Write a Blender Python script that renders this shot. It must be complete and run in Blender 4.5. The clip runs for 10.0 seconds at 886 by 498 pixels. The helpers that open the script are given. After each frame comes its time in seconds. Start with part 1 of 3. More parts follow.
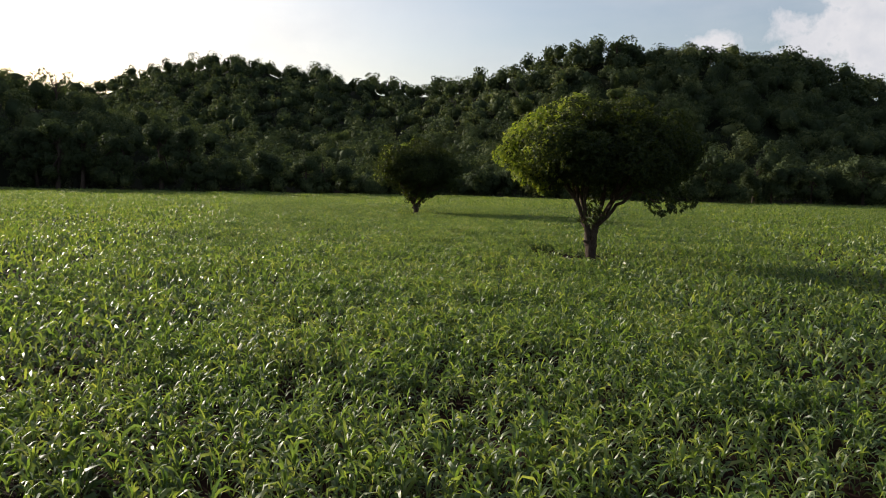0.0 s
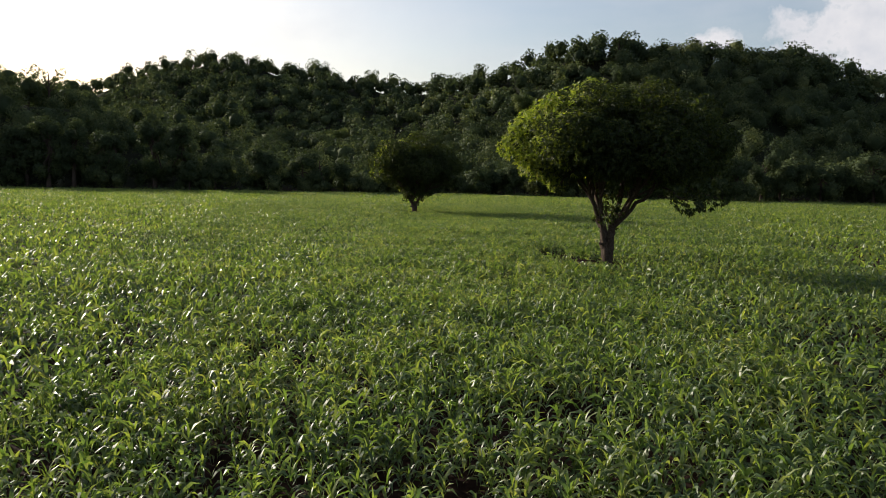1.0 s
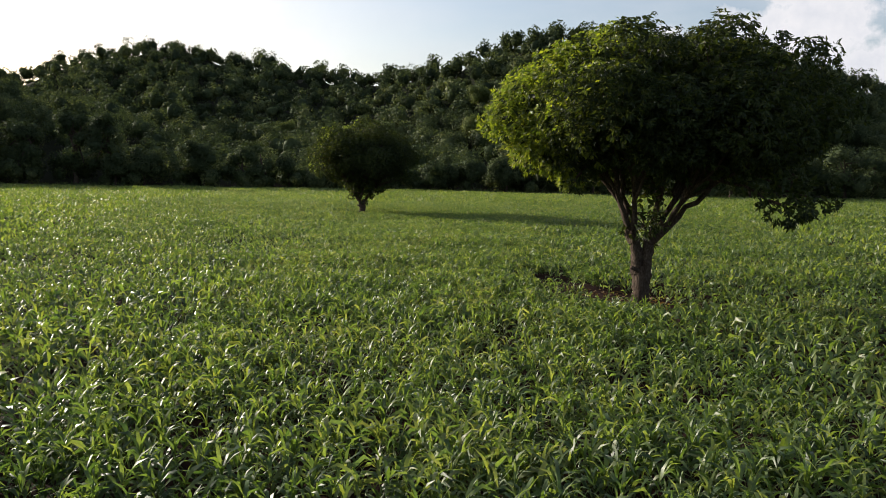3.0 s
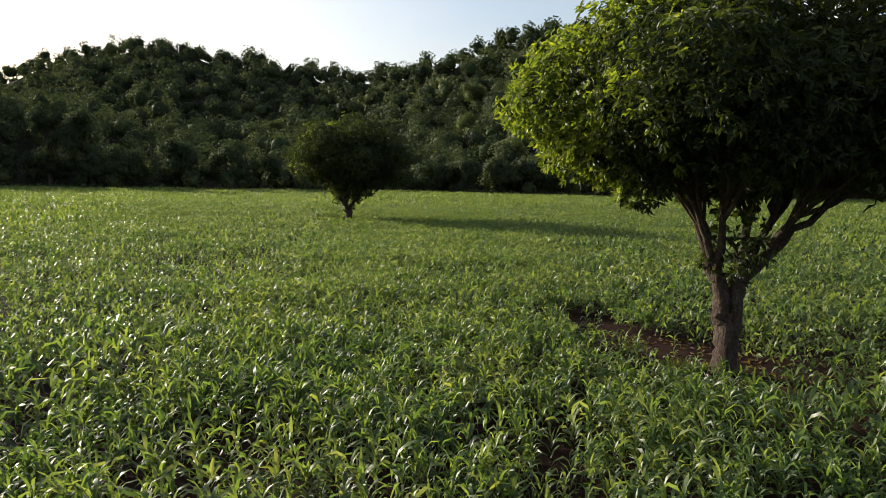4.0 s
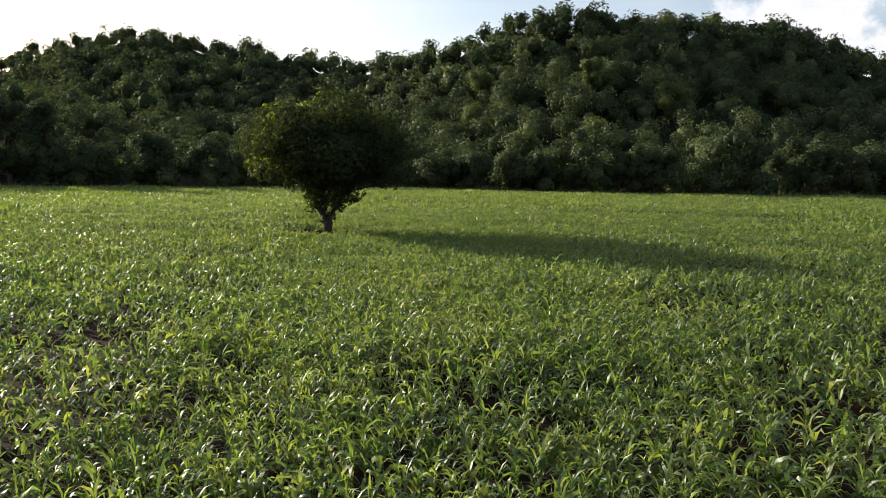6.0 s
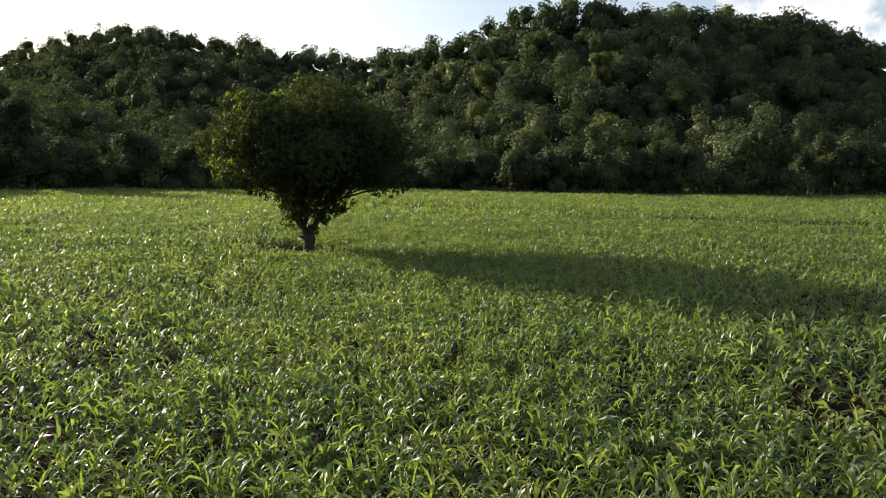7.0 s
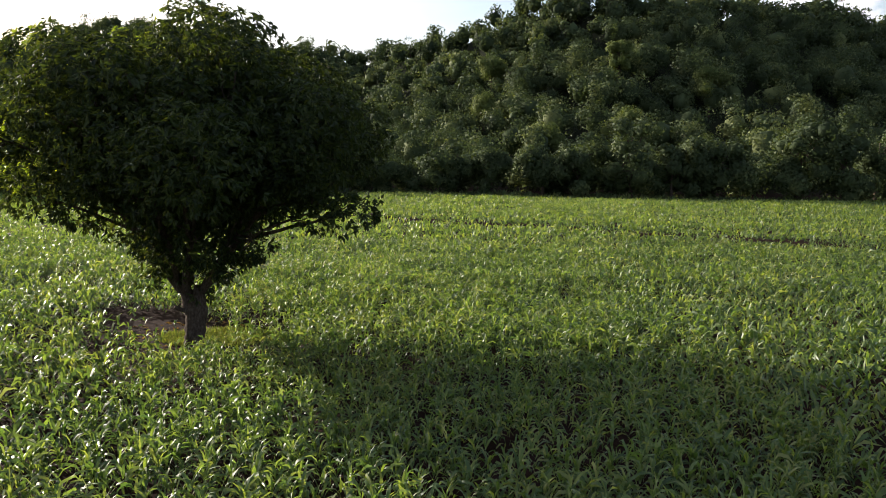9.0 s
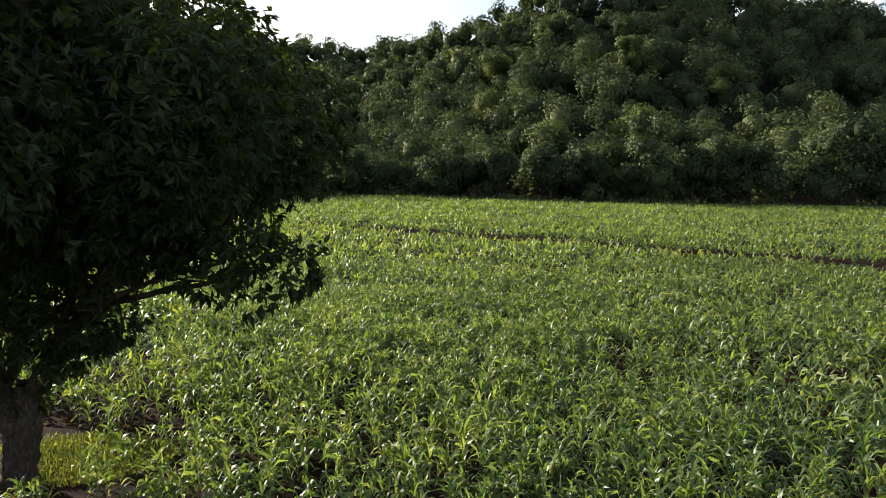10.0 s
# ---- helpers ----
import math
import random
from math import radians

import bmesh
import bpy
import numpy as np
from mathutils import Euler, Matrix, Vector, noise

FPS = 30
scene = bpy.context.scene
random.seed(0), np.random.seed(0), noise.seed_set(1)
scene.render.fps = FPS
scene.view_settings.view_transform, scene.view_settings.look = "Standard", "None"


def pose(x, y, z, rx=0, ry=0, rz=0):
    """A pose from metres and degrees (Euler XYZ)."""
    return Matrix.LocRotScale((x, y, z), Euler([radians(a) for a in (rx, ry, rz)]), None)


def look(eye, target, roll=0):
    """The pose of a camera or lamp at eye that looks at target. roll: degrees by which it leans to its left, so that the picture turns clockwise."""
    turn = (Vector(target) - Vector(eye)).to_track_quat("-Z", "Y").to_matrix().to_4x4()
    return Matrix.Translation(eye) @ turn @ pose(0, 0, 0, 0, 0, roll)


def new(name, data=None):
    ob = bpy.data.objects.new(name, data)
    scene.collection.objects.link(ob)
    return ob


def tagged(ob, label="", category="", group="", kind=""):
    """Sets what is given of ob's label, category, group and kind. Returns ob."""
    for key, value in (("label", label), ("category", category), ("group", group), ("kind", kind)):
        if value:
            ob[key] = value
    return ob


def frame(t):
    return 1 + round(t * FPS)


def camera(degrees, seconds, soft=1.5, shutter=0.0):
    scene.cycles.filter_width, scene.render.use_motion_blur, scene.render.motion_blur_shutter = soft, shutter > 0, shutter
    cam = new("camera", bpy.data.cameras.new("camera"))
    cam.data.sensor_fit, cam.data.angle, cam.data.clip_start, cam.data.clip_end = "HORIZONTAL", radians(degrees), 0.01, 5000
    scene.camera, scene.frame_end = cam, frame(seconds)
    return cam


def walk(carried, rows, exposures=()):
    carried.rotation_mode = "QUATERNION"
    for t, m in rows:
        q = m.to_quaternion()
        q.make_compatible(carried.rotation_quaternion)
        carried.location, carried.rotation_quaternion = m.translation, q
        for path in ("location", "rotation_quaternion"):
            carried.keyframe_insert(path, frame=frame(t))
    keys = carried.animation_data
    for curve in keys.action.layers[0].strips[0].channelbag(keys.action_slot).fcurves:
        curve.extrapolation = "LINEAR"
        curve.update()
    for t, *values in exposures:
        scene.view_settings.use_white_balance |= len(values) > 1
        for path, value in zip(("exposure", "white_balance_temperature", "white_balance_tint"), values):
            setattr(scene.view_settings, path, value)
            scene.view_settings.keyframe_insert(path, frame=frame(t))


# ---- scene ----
cam = camera(62.0, 10.0, soft=0.8)
PATH = [
    (0, (-2.010, -9.296, 5.395), (-1.954, -6.708, 5.154), 1.2),
    (0.5, (-1.916, -6.976, 5.288), (-1.862, -4.388, 5.047), 1.2),
    (1, (-1.828, -4.219, 5.204), (-1.773, -1.631, 4.958), 1.1),
    (1.5, (-1.741, -1.065, 5.103), (-1.687, 1.524, 4.854), 1),
    (2, (-1.634, 2.439, 5.047), (-1.582, 5.027, 4.796), 0.9),
    (2.5, (-1.529, 6.278, 4.997), (-1.457, 8.863, 4.744), 0.8),
    (2.7, (-1.560, 8.015, 5.023), (-1.392, 10.597, 4.766), 1.1),
    (3.8, (-1.213, 17.328, 5.340), (-0.962, 19.902, 5.077), 1.1),
    (4, (-1.097, 19.205, 5.359), (-0.853, 21.780, 5.096), 1),
    (4.5, (-0.783, 24.002, 5.403), (-0.543, 26.577, 5.138), 0.8),
    (5, (-0.461, 28.995, 5.426), (-0.227, 31.571, 5.156), 0.8),
    (5.5, (-0.133, 34.078, 5.500), (0.098, 36.654, 5.226), 0.8),
    (5.7, (0.021, 36.147, 5.529), (0.251, 38.721, 5.251), 0.8),
    (6.8, (0.735, 47.650, 5.844), (0.957, 50.224, 5.554), 0.5),
    (7, (0.900, 49.894, 5.853), (1.118, 52.468, 5.565), 0.5),
    (7.5, (1.386, 55.572, 5.942), (1.602, 58.148, 5.652), 0.5),
    (8, (1.847, 61.190, 6.037), (2.059, 63.764, 5.745), 0.5),
    (8.5, (2.302, 66.577, 6.166), (2.510, 69.151, 5.871), 0.4),
    (9, (2.735, 72.060, 6.263), (2.943, 74.634, 5.967), 0.5),
    (9.5, (3.190, 77.372, 6.382), (3.394, 79.947, 6.084), 0.6),
    (10, (3.635, 82.554, 6.503), (3.838, 85.129, 6.206), 0.6),
]
walk(cam, [(t, look(eye, target, roll)) for t, eye, target, roll in PATH],
     exposures=[(t, stops, 6400, 13) for t, stops in ((0.0, 0.45), (2.5, 0.6), (4.5, 0.8), (5.5, 0.9), (7.5, 0.95), (9.0, 1.1), (10.0, 1.2))])

# ---- light ----
SUN_AZ, SUN_EL = radians(-48.0), radians(17.0)      # bearing from +y, clockwise positive; height
sun_dir = Vector((math.sin(SUN_AZ) * math.cos(SUN_EL), math.cos(SUN_AZ) * math.cos(SUN_EL), math.sin(SUN_EL)))
sun = new("sun", bpy.data.lights.new("sun", "SUN"))
sun.data.energy, sun.data.angle, sun.data.color = 4.8, radians(0.55), (1.0, 0.92, 0.78)
sun.matrix_world = look(sun_dir * 300, (0, 0, 0))


def build_world():
    w = bpy.data.worlds.new("sky")
    scene.world = w
    w.use_nodes = True
    nt = w.node_tree
    nt.nodes.clear()
    N, L = nt.nodes.new, nt.links.new

    def math_node(op, a, b=0.0):
        m = N("ShaderNodeMath")
        m.operation = op
        for k, v in enumerate((a, b)):
            if isinstance(v, float):
                m.inputs[k].default_value = v
            else:
                L(v, m.inputs[k])
        return m.outputs[0]

    out, bg, sky = N("ShaderNodeOutputWorld"), N("ShaderNodeBackground"), N("ShaderNodeTexSky")
    sky.sky_type, sky.sun_disc = "NISHITA", False
    sky.sun_elevation, sky.sun_rotation = SUN_EL, SUN_AZ
    sky.air_density, sky.dust_density, sky.ozone_density = 1.0, 2.6, 0.9
    co = N("ShaderNodeTexCoord")
    lump = N("ShaderNodeTexNoise")
    lump.inputs["Scale"].default_value, lump.inputs["Detail"].default_value, lump.inputs["Roughness"].default_value = 30.0, 8.0, 0.6
    L(co.outputs["Generated"], lump.inputs["Vector"])
    cover = None
    # heaped clouds: bearing, height, half width, flattening
    for az, el, wide, flat in ((30.5, 10.3, 0.105, 1.25), (20.8, 10.0, 0.034, 1.2), (38.0, 7.0, 0.12, 1.6)):
        a, e = radians(az), radians(el)
        mp = N("ShaderNodeMapping")
        mp.inputs["Location"].default_value = (-math.sin(a) * math.cos(e), -math.cos(a) * math.cos(e), -math.sin(e) * flat)
        mp.inputs["Scale"].default_value = (1.0, 1.0, flat)
        L(co.outputs["Generated"], mp.inputs["Vector"])
        ln = N("ShaderNodeVectorMath")
        ln.operation = "LENGTH"
        L(mp.outputs["Vector"], ln.inputs[0])
        d = math_node("ADD", math_node("DIVIDE", ln.outputs["Value"], wide), math_node("MULTIPLY", math_node("SUBTRACT", lump.outputs["Fac"], 0.5), 2.6))
        r = N("ShaderNodeMapRange")
        r.inputs["From Min"].default_value, r.inputs["From Max"].default_value = 1.05, 0.5
        L(d, r.inputs["Value"])
        cover = r.outputs["Result"] if cover is None else math_node("MAXIMUM", cover, r.outputs["Result"])
    # thin veils
    n2, m2 = N("ShaderNodeTexNoise"), N("ShaderNodeMapping")
    n2.inputs["Scale"].default_value, n2.inputs["Detail"].default_value = 2.6, 6.0
    m2.inputs["Scale"].default_value, m2.inputs["Rotation"].default_value = (1.0, 1.0, 3.5), (0.0, 0.5, 0.0)
    L(co.outputs["Generated"], m2.inputs["Vector"])
    L(m2.outputs["Vector"], n2.inputs["Vector"])
    r2 = N("ShaderNodeMapRange")
    r2.inputs["From Min"].default_value, r2.inputs["From Max"].default_value, r2.inputs["To Max"].default_value = 0.36, 0.75, 0.6
    L(n2.outputs["Fac"], r2.inputs["Value"])
    shade = N("ShaderNodeMixRGB")
    shade.inputs["Color1"].default_value, shade.inputs["Color2"].default_value = (3.7, 3.95, 4.3, 1), (6.2, 6.0, 5.8, 1)
    L(lump.outputs["Fac"], shade.inputs["Fac"])
    mix = N("ShaderNodeMixRGB")
    L(math_node("MAXIMUM", cover, r2.outputs["Result"]), mix.inputs["Fac"])
    L(sky.outputs["Color"], mix.inputs["Color1"])
    L(shade.outputs["Color"], mix.inputs["Color2"])
    L(mix.outputs["Color"], bg.inputs["Color"])
    bg.inputs["Strength"].default_value = 0.11
    L(bg.outputs["Background"], out.inputs["Surface"])


build_world()


# ---- materials ----
def leaf_material(name, colours, gloss=0.25, rough=0.42, through_light=0.45, glow=(2.0, 1.8, 0.5), patch=0.0, patch_scale=0.2, grain=1.0, sheen=0.14):
    """A leaf: diffuse, light passing through, and a waxy sheen. colours: dark to light."""
    m = bpy.data.materials.new(name)
    m.use_nodes = True
    nt = m.node_tree
    nt.nodes.clear()
    N, L = nt.nodes.new, nt.links.new
    geo = N("ShaderNodeNewGeometry")
    ramp = N("ShaderNodeValToRGB")
    els = ramp.color_ramp.elements
    while len(els) < len(colours):
        els.new(0.5)
    for i, c in enumerate(colours):
        els[i].position, els[i].color = i / (len(colours) - 1), (*c, 1)
    co = N("ShaderNodeTexCoord")
    n1 = N("ShaderNodeTexNoise")
    n1.inputs["Scale"].default_value, n1.inputs["Detail"].default_value = patch_scale, 3.0
    L(co.outputs["Object"], n1.inputs["Vector"])
    mulp = N("ShaderNodeMath")
    mulp.operation, mulp.inputs[1].default_value = "MULTIPLY_ADD", patch
    sub = N("ShaderNodeMath")
    sub.operation, sub.inputs[1].default_value = "SUBTRACT", 0.5
    L(n1.outputs["Fac"], sub.inputs[0])
    L(sub.outputs[0], mulp.inputs[0])
    gr = N("ShaderNodeMath")
    gr.operation, gr.inputs[1].default_value, gr.inputs[2].default_value = "MULTIPLY_ADD", grain, 0.5 - 0.5 * grain
    L(geo.outputs["Random Per Island"], gr.inputs[0])
    L(gr.outputs[0], mulp.inputs[2])
    L(mulp.outputs[0], ramp.inputs["Fac"])
    # fine veins and blotches
    n2 = N("ShaderNodeTexNoise")
    n2.inputs["Scale"].default_value, n2.inputs["Detail"].default_value = 14.0, 4.0
    L(co.outputs["Object"], n2.inputs["Vector"])
    r2 = N("ShaderNodeMapRange")
    r2.inputs["To Min"].default_value, r2.inputs["To Max"].default_value = 0.72, 1.28
    L(n2.outputs["Fac"], r2.inputs["Value"])
    mul = N("ShaderNodeMixRGB")
    mul.blend_type, mul.inputs["Fac"].default_value = "MULTIPLY", 1.0
    L(ramp.outputs["Color"], mul.inputs["Color1"])
    L(r2.outputs["Result"], mul.inputs["Color2"])
    dif, tra, glo, out = N("ShaderNodeBsdfDiffuse"), N("ShaderNodeBsdfTranslucent"), N("ShaderNodeBsdfGlossy"), N("ShaderNodeOutputMaterial")
    tint = N("ShaderNodeMixRGB")
    tint.blend_type, tint.inputs["Fac"].default_value, tint.inputs["Color2"].default_value = "MULTIPLY", 1.0, (*glow, 1)
    L(mul.outputs["Color"], tint.inputs["Color1"])
    L(mul.outputs["Color"], dif.inputs["Color"])
    L(tint.outputs["Color"], tra.inputs["Color"])
    m1 = N("ShaderNodeMixShader")
    m1.inputs["Fac"].default_value = through_light
    L(dif.outputs[0], m1.inputs[1])
    L(tra.outputs[0], m1.inputs[2])
    glo.inputs["Roughness"].default_value, glo.inputs["Color"].default_value = rough, (1, 1, 1, 1)
    lw = N("ShaderNodeLayerWeight")
    pw = N("ShaderNodeMath")
    pw.operation, pw.inputs[1].default_value = "POWER", 3.5
    L(lw.outputs["Facing"], pw.inputs[0])
    gm = N("ShaderNodeMath")
    gm.operation, gm.inputs[1].default_value, gm.inputs[2].default_value = "MULTIPLY_ADD", gloss, sheen * gloss
    L(pw.outputs[0], gm.inputs[0])
    m2 = N("ShaderNodeMixShader")
    L(gm.outputs[0], m2.inputs["Fac"])
    L(m1.outputs[0], m2.inputs[1])
    L(glo.outputs[0], m2.inputs[2])
    L(m2.outputs[0], out.inputs["Surface"])
    return m


def rough_material(name, colours, scale, fine, bump=0.4, rough=0.9, above=None):
    """Earth or bark: two scales of noise in the colour, and relief."""
    m = bpy.data.materials.new(name)
    m.use_nodes = True
    nt = m.node_tree
    N, L = nt.nodes.new, nt.links.new
    b = nt.nodes["Principled BSDF"]
    b.inputs["Roughness"].default_value = rough
    b.inputs["Specular IOR Level"].default_value = 0.03
    co = N("ShaderNodeTexCoord")
    mp = N("ShaderNodeMapping")
    mp.inputs["Scale"].default_value = scale
    L(co.outputs["Object"], mp.inputs["Vector"])
    n1, n2 = N("ShaderNodeTexNoise"), N("ShaderNodeTexNoise")
    n1.inputs["Scale"].default_value, n1.inputs["Detail"].default_value = 1.0, 5.0
    n2.inputs["Scale"].default_value, n2.inputs["Detail"].default_value = fine, 6.0
    L(mp.outputs["Vector"], n1.inputs["Vector"])
    L(mp.outputs["Vector"], n2.inputs["Vector"])
    ad = N("ShaderNodeMath")
    ad.operation = "MULTIPLY_ADD"
    ad.inputs[1].default_value = 0.6
    sb = N("ShaderNodeMath")
    sb.operation, sb.inputs[1].default_value = "SUBTRACT", 0.3
    L(n2.outputs["Fac"], sb.inputs[0])
    L(n1.outputs["Fac"], ad.inputs[0])
    L(sb.outputs[0], ad.inputs[2])
    ramp = N("ShaderNodeValToRGB")
    els = ramp.color_ramp.elements
    while len(els) < len(colours):
        els.new(0.5)
    for i, c in enumerate(colours):
        els[i].position, els[i].color = 0.2 + 0.6 * i / (len(colours) - 1), (*c, 1)
    L(ad.outputs[0], ramp.inputs["Fac"])
    if above:
        # another cover where the land rises
        sep, lift, mc = N("ShaderNodeSeparateXYZ"), N("ShaderNodeMapRange"), N("ShaderNodeMixRGB")
        L(co.outputs["Object"], sep.inputs[0])
        lift.inputs["From Min"].default_value, lift.inputs["From Max"].default_value = 0.2, 1.5
        L(sep.outputs["Z"], lift.inputs["Value"])
        L(lift.outputs["Result"], mc.inputs["Fac"])
        L(ramp.outputs["Color"], mc.inputs["Color1"])
        mc.inputs["Color2"].default_value = (*above, 1)
        L(mc.outputs["Color"], b.inputs["Base Color"])
    else:
        L(ramp.outputs["Color"], b.inputs["Base Color"])
    bp = N("ShaderNodeBump")
    bp.inputs["Strength"].default_value, bp.inputs["Distance"].default_value = bump, 0.04
    L(n2.outputs["Fac"], bp.inputs["Height"])
    L(bp.outputs["Normal"], b.inputs["Normal"])
    return m


MAIZE = dict(gloss=0.085, rough=0.44, through_light=0.46, glow=(2.3, 2.2, 0.85), patch=1.0, patch_scale=0.22, grain=0.9, sheen=0.27)
M_MAIZE = leaf_material("maize_leaf", [(0.031, 0.060, 0.022), (0.053, 0.094, 0.031), (0.079, 0.126, 0.040), (0.109, 0.152, 0.049), (0.160, 0.180, 0.068)], **MAIZE)
M_WHORL = leaf_material("young_maize_leaf", [(0.056, 0.096, 0.026), (0.092, 0.138, 0.036), (0.152, 0.184, 0.052)], **MAIZE)
M_MANGO = leaf_material("mango_leaf", [(0.012, 0.019, 0.009), (0.018, 0.029, 0.011), (0.026, 0.040, 0.013), (0.044, 0.056, 0.016)], gloss=0.07, rough=0.42, through_light=0.28, glow=(3.2, 2.9, 0.8), patch=0.6, patch_scale=0.5)
# new mango leaves of the sunward rim, with sunlight put into their colour
M_LIT_YOUNG = leaf_material("sunlit_young_mango_leaf", [(0.057, 0.082, 0.017), (0.102, 0.132, 0.023), (0.170, 0.190, 0.033)], gloss=0.14, rough=0.42, through_light=0.48, glow=(2.4, 2.5, 0.6), patch=1.0, patch_scale=0.8)
WOODS = dict(gloss=0.02, rough=0.6, through_light=0.2, glow=(2.2, 2.2, 1.0), patch=2.4, patch_scale=0.09, grain=0.5)
M_WOOD = leaf_material("forest_leaf", [(0.026, 0.038, 0.020), (0.040, 0.056, 0.028), (0.062, 0.082, 0.038), (0.112, 0.128, 0.055)], **WOODS)
M_OLIVE = leaf_material("olive_forest_leaf", [(0.060, 0.082, 0.028), (0.098, 0.120, 0.042), (0.142, 0.158, 0.060)], **WOODS)
M_PALE = leaf_material("pale_bush_leaf", [(0.13, 0.15, 0.10), (0.20, 0.21, 0.16), (0.27, 0.27, 0.21)], **WOODS)
M_GRASS = leaf_material("grass_blade", [(0.06, 0.09, 0.028), (0.10, 0.135, 0.045), (0.16, 0.17, 0.075)], gloss=0.1, rough=0.5, through_light=0.4)
M_DRY = leaf_material("dry_leaf", [(0.08, 0.05, 0.03), (0.13, 0.085, 0.05), (0.18, 0.12, 0.07)], gloss=0.08, rough=0.6, through_light=0.25)
M_SOIL = rough_material("red_soil", [(0.011, 0.0062, 0.005), (0.024, 0.013, 0.0098), (0.042, 0.024, 0.018)], (0.35, 0.35, 0.35), 9.0, 0.6, above=(0.018, 0.021, 0.012))
M_BARK = rough_material("grey_brown_bark", [(0.026, 0.019, 0.015), (0.058, 0.044, 0.035), (0.108, 0.086, 0.070)], (3.0, 3.0, 1.6), 6.0, 1.0)


# ---- mesh helpers ----
def mesh_of(name, verts, faces, mat, smooth=False, normals=None):
    """A mesh from arrays: verts (n, 3), faces (m, 3) or (m, 4). normals: soft shading of massed foliage, per vertex."""
    me = bpy.data.meshes.new(name)
    verts, faces = np.asarray(verts, np.float32), np.asarray(faces, np.int32)
    me.vertices.add(len(verts))
    me.vertices.foreach_set("co", verts.ravel())
    me.loops.add(faces.size)
    me.loops.foreach_set("vertex_index", faces.ravel())
    me.polygons.add(len(faces))
    me.polygons.foreach_set("loop_start", np.arange(0, faces.size, faces.shape[1], dtype=np.int32))
    me.update(calc_edges=True)
    me.polygons.foreach_set("use_smooth", np.full(len(faces), smooth))
    me.materials.append(mat)
    if normals is not None:
        me.attributes.new("custom_normal", "FLOAT_VECTOR", "POINT").data.foreach_set("vector", np.asarray(normals, np.float32).ravel())
    return me


def part(name, mesh, parent, label=""):
    ob = new(name, mesh)
    ob.parent = parent
    return tagged(ob, label)


def thing(name, x, y, z=0.0):
    ob = new(name)
    ob.empty_display_size = 0.3
    ob.location = (x, y, z)
    return ob


def tube(points, radii, sides=9, rough=0.0, rng=None):
    """A tapered limb along points, closed at its tip. Returns verts and quads."""
    P, R = np.asarray(points, float), np.asarray(radii, float)
    T = np.gradient(P, axis=0)
    T /= np.linalg.norm(T, axis=1)[:, None]
    ref = np.array([0.31, 0.95, 0.05])
    A = np.cross(T, ref)
    A /= np.linalg.norm(A, axis=1)[:, None] + 1e-9
    B = np.cross(T, A)
    ang = np.linspace(0, 2 * np.pi, sides, endpoint=False)
    k = np.ones((len(P), sides))
    if rough and rng is not None:
        k += rough * (rng.random((len(P), sides)) - 0.5) + 0.5 * rough * np.cos(3 * ang + 1.3)
    V = P[:, None] + (R[:, None] * k)[..., None] * (A[:, None] * np.cos(ang)[None, :, None] + B[:, None] * np.sin(ang)[None, :, None])
    i, j = np.meshgrid(np.arange(len(P) - 1), np.arange(sides), indexing="ij")
    a, b = i * sides + j, i * sides + (j + 1) % sides
    return V.reshape(-1, 3), np.stack([a, b, b + sides, a + sides], -1).reshape(-1, 4)


def merged(pieces):
    """Joins (verts, faces) or (verts, faces, normals)."""
    F, n = [], 0
    for p in pieces:
        F.append(p[1] + n)
        n += len(p[0])
    V = np.concatenate([p[0] for p in pieces])
    if len(pieces[0]) == 2:
        return V, np.concatenate(F)
    return V, np.concatenate(F), np.concatenate([p[2] for p in pieces])


def unit(v):
    return v / (np.linalg.norm(v, axis=-1, keepdims=True) + 1e-9)


# ---- land: a flat field, wooded hills behind it ----
# ridge line seen from the start of the flight: sideways slope, distance, height of the bare ridge
RIDGE_S = np.array([-2.2, -0.75, -0.60, -0.44, -0.33, -0.25, -0.17, -0.09, -0.01, 0.05, 0.12, 0.19, 0.25, 0.31, 0.42, 0.52, 0.62, 1.2, 2.2])
RIDGE_Y = np.array([430., 468, 546, 560, 560, 560, 546, 517, 484, 455, 403, 380, 374, 369, 364, 367, 390, 430, 430])
RIDGE_Z = np.array([39., 44, 51, 61, 83, 87, 76, 64, 59, 61, 64, 68, 68.5, 64, 62.5, 61, 53, 42, 37])
FOOT_S = np.array([-2.2, -0.5, -0.2, 0.0, 0.1, 0.2, 0.4, 0.7, 2.2])
FOOT_Y = np.array([247., 247, 253, 253, 244, 234, 214, 208, 208])
# far edge of the crop
EDGE_X = np.array([-260., -40, 6, 42, 73, 118, 260])
EDGE_Y = np.array([196., 204, 214, 196, 189, 191, 196])


def swell(x, y, seed):
    """Smooth uneven ground, about -1 to 1."""
    r = np.random.default_rng(seed)
    z = np.zeros_like(x)
    for k in range(9):
        a, w, p = r.random() * 6.28, 18 * 1.35 ** k, r.random() * 6.28
        z += 0.3 * np.sin((x * np.cos(a) + y * np.sin(a)) * 6.28 / w + p)
    return z


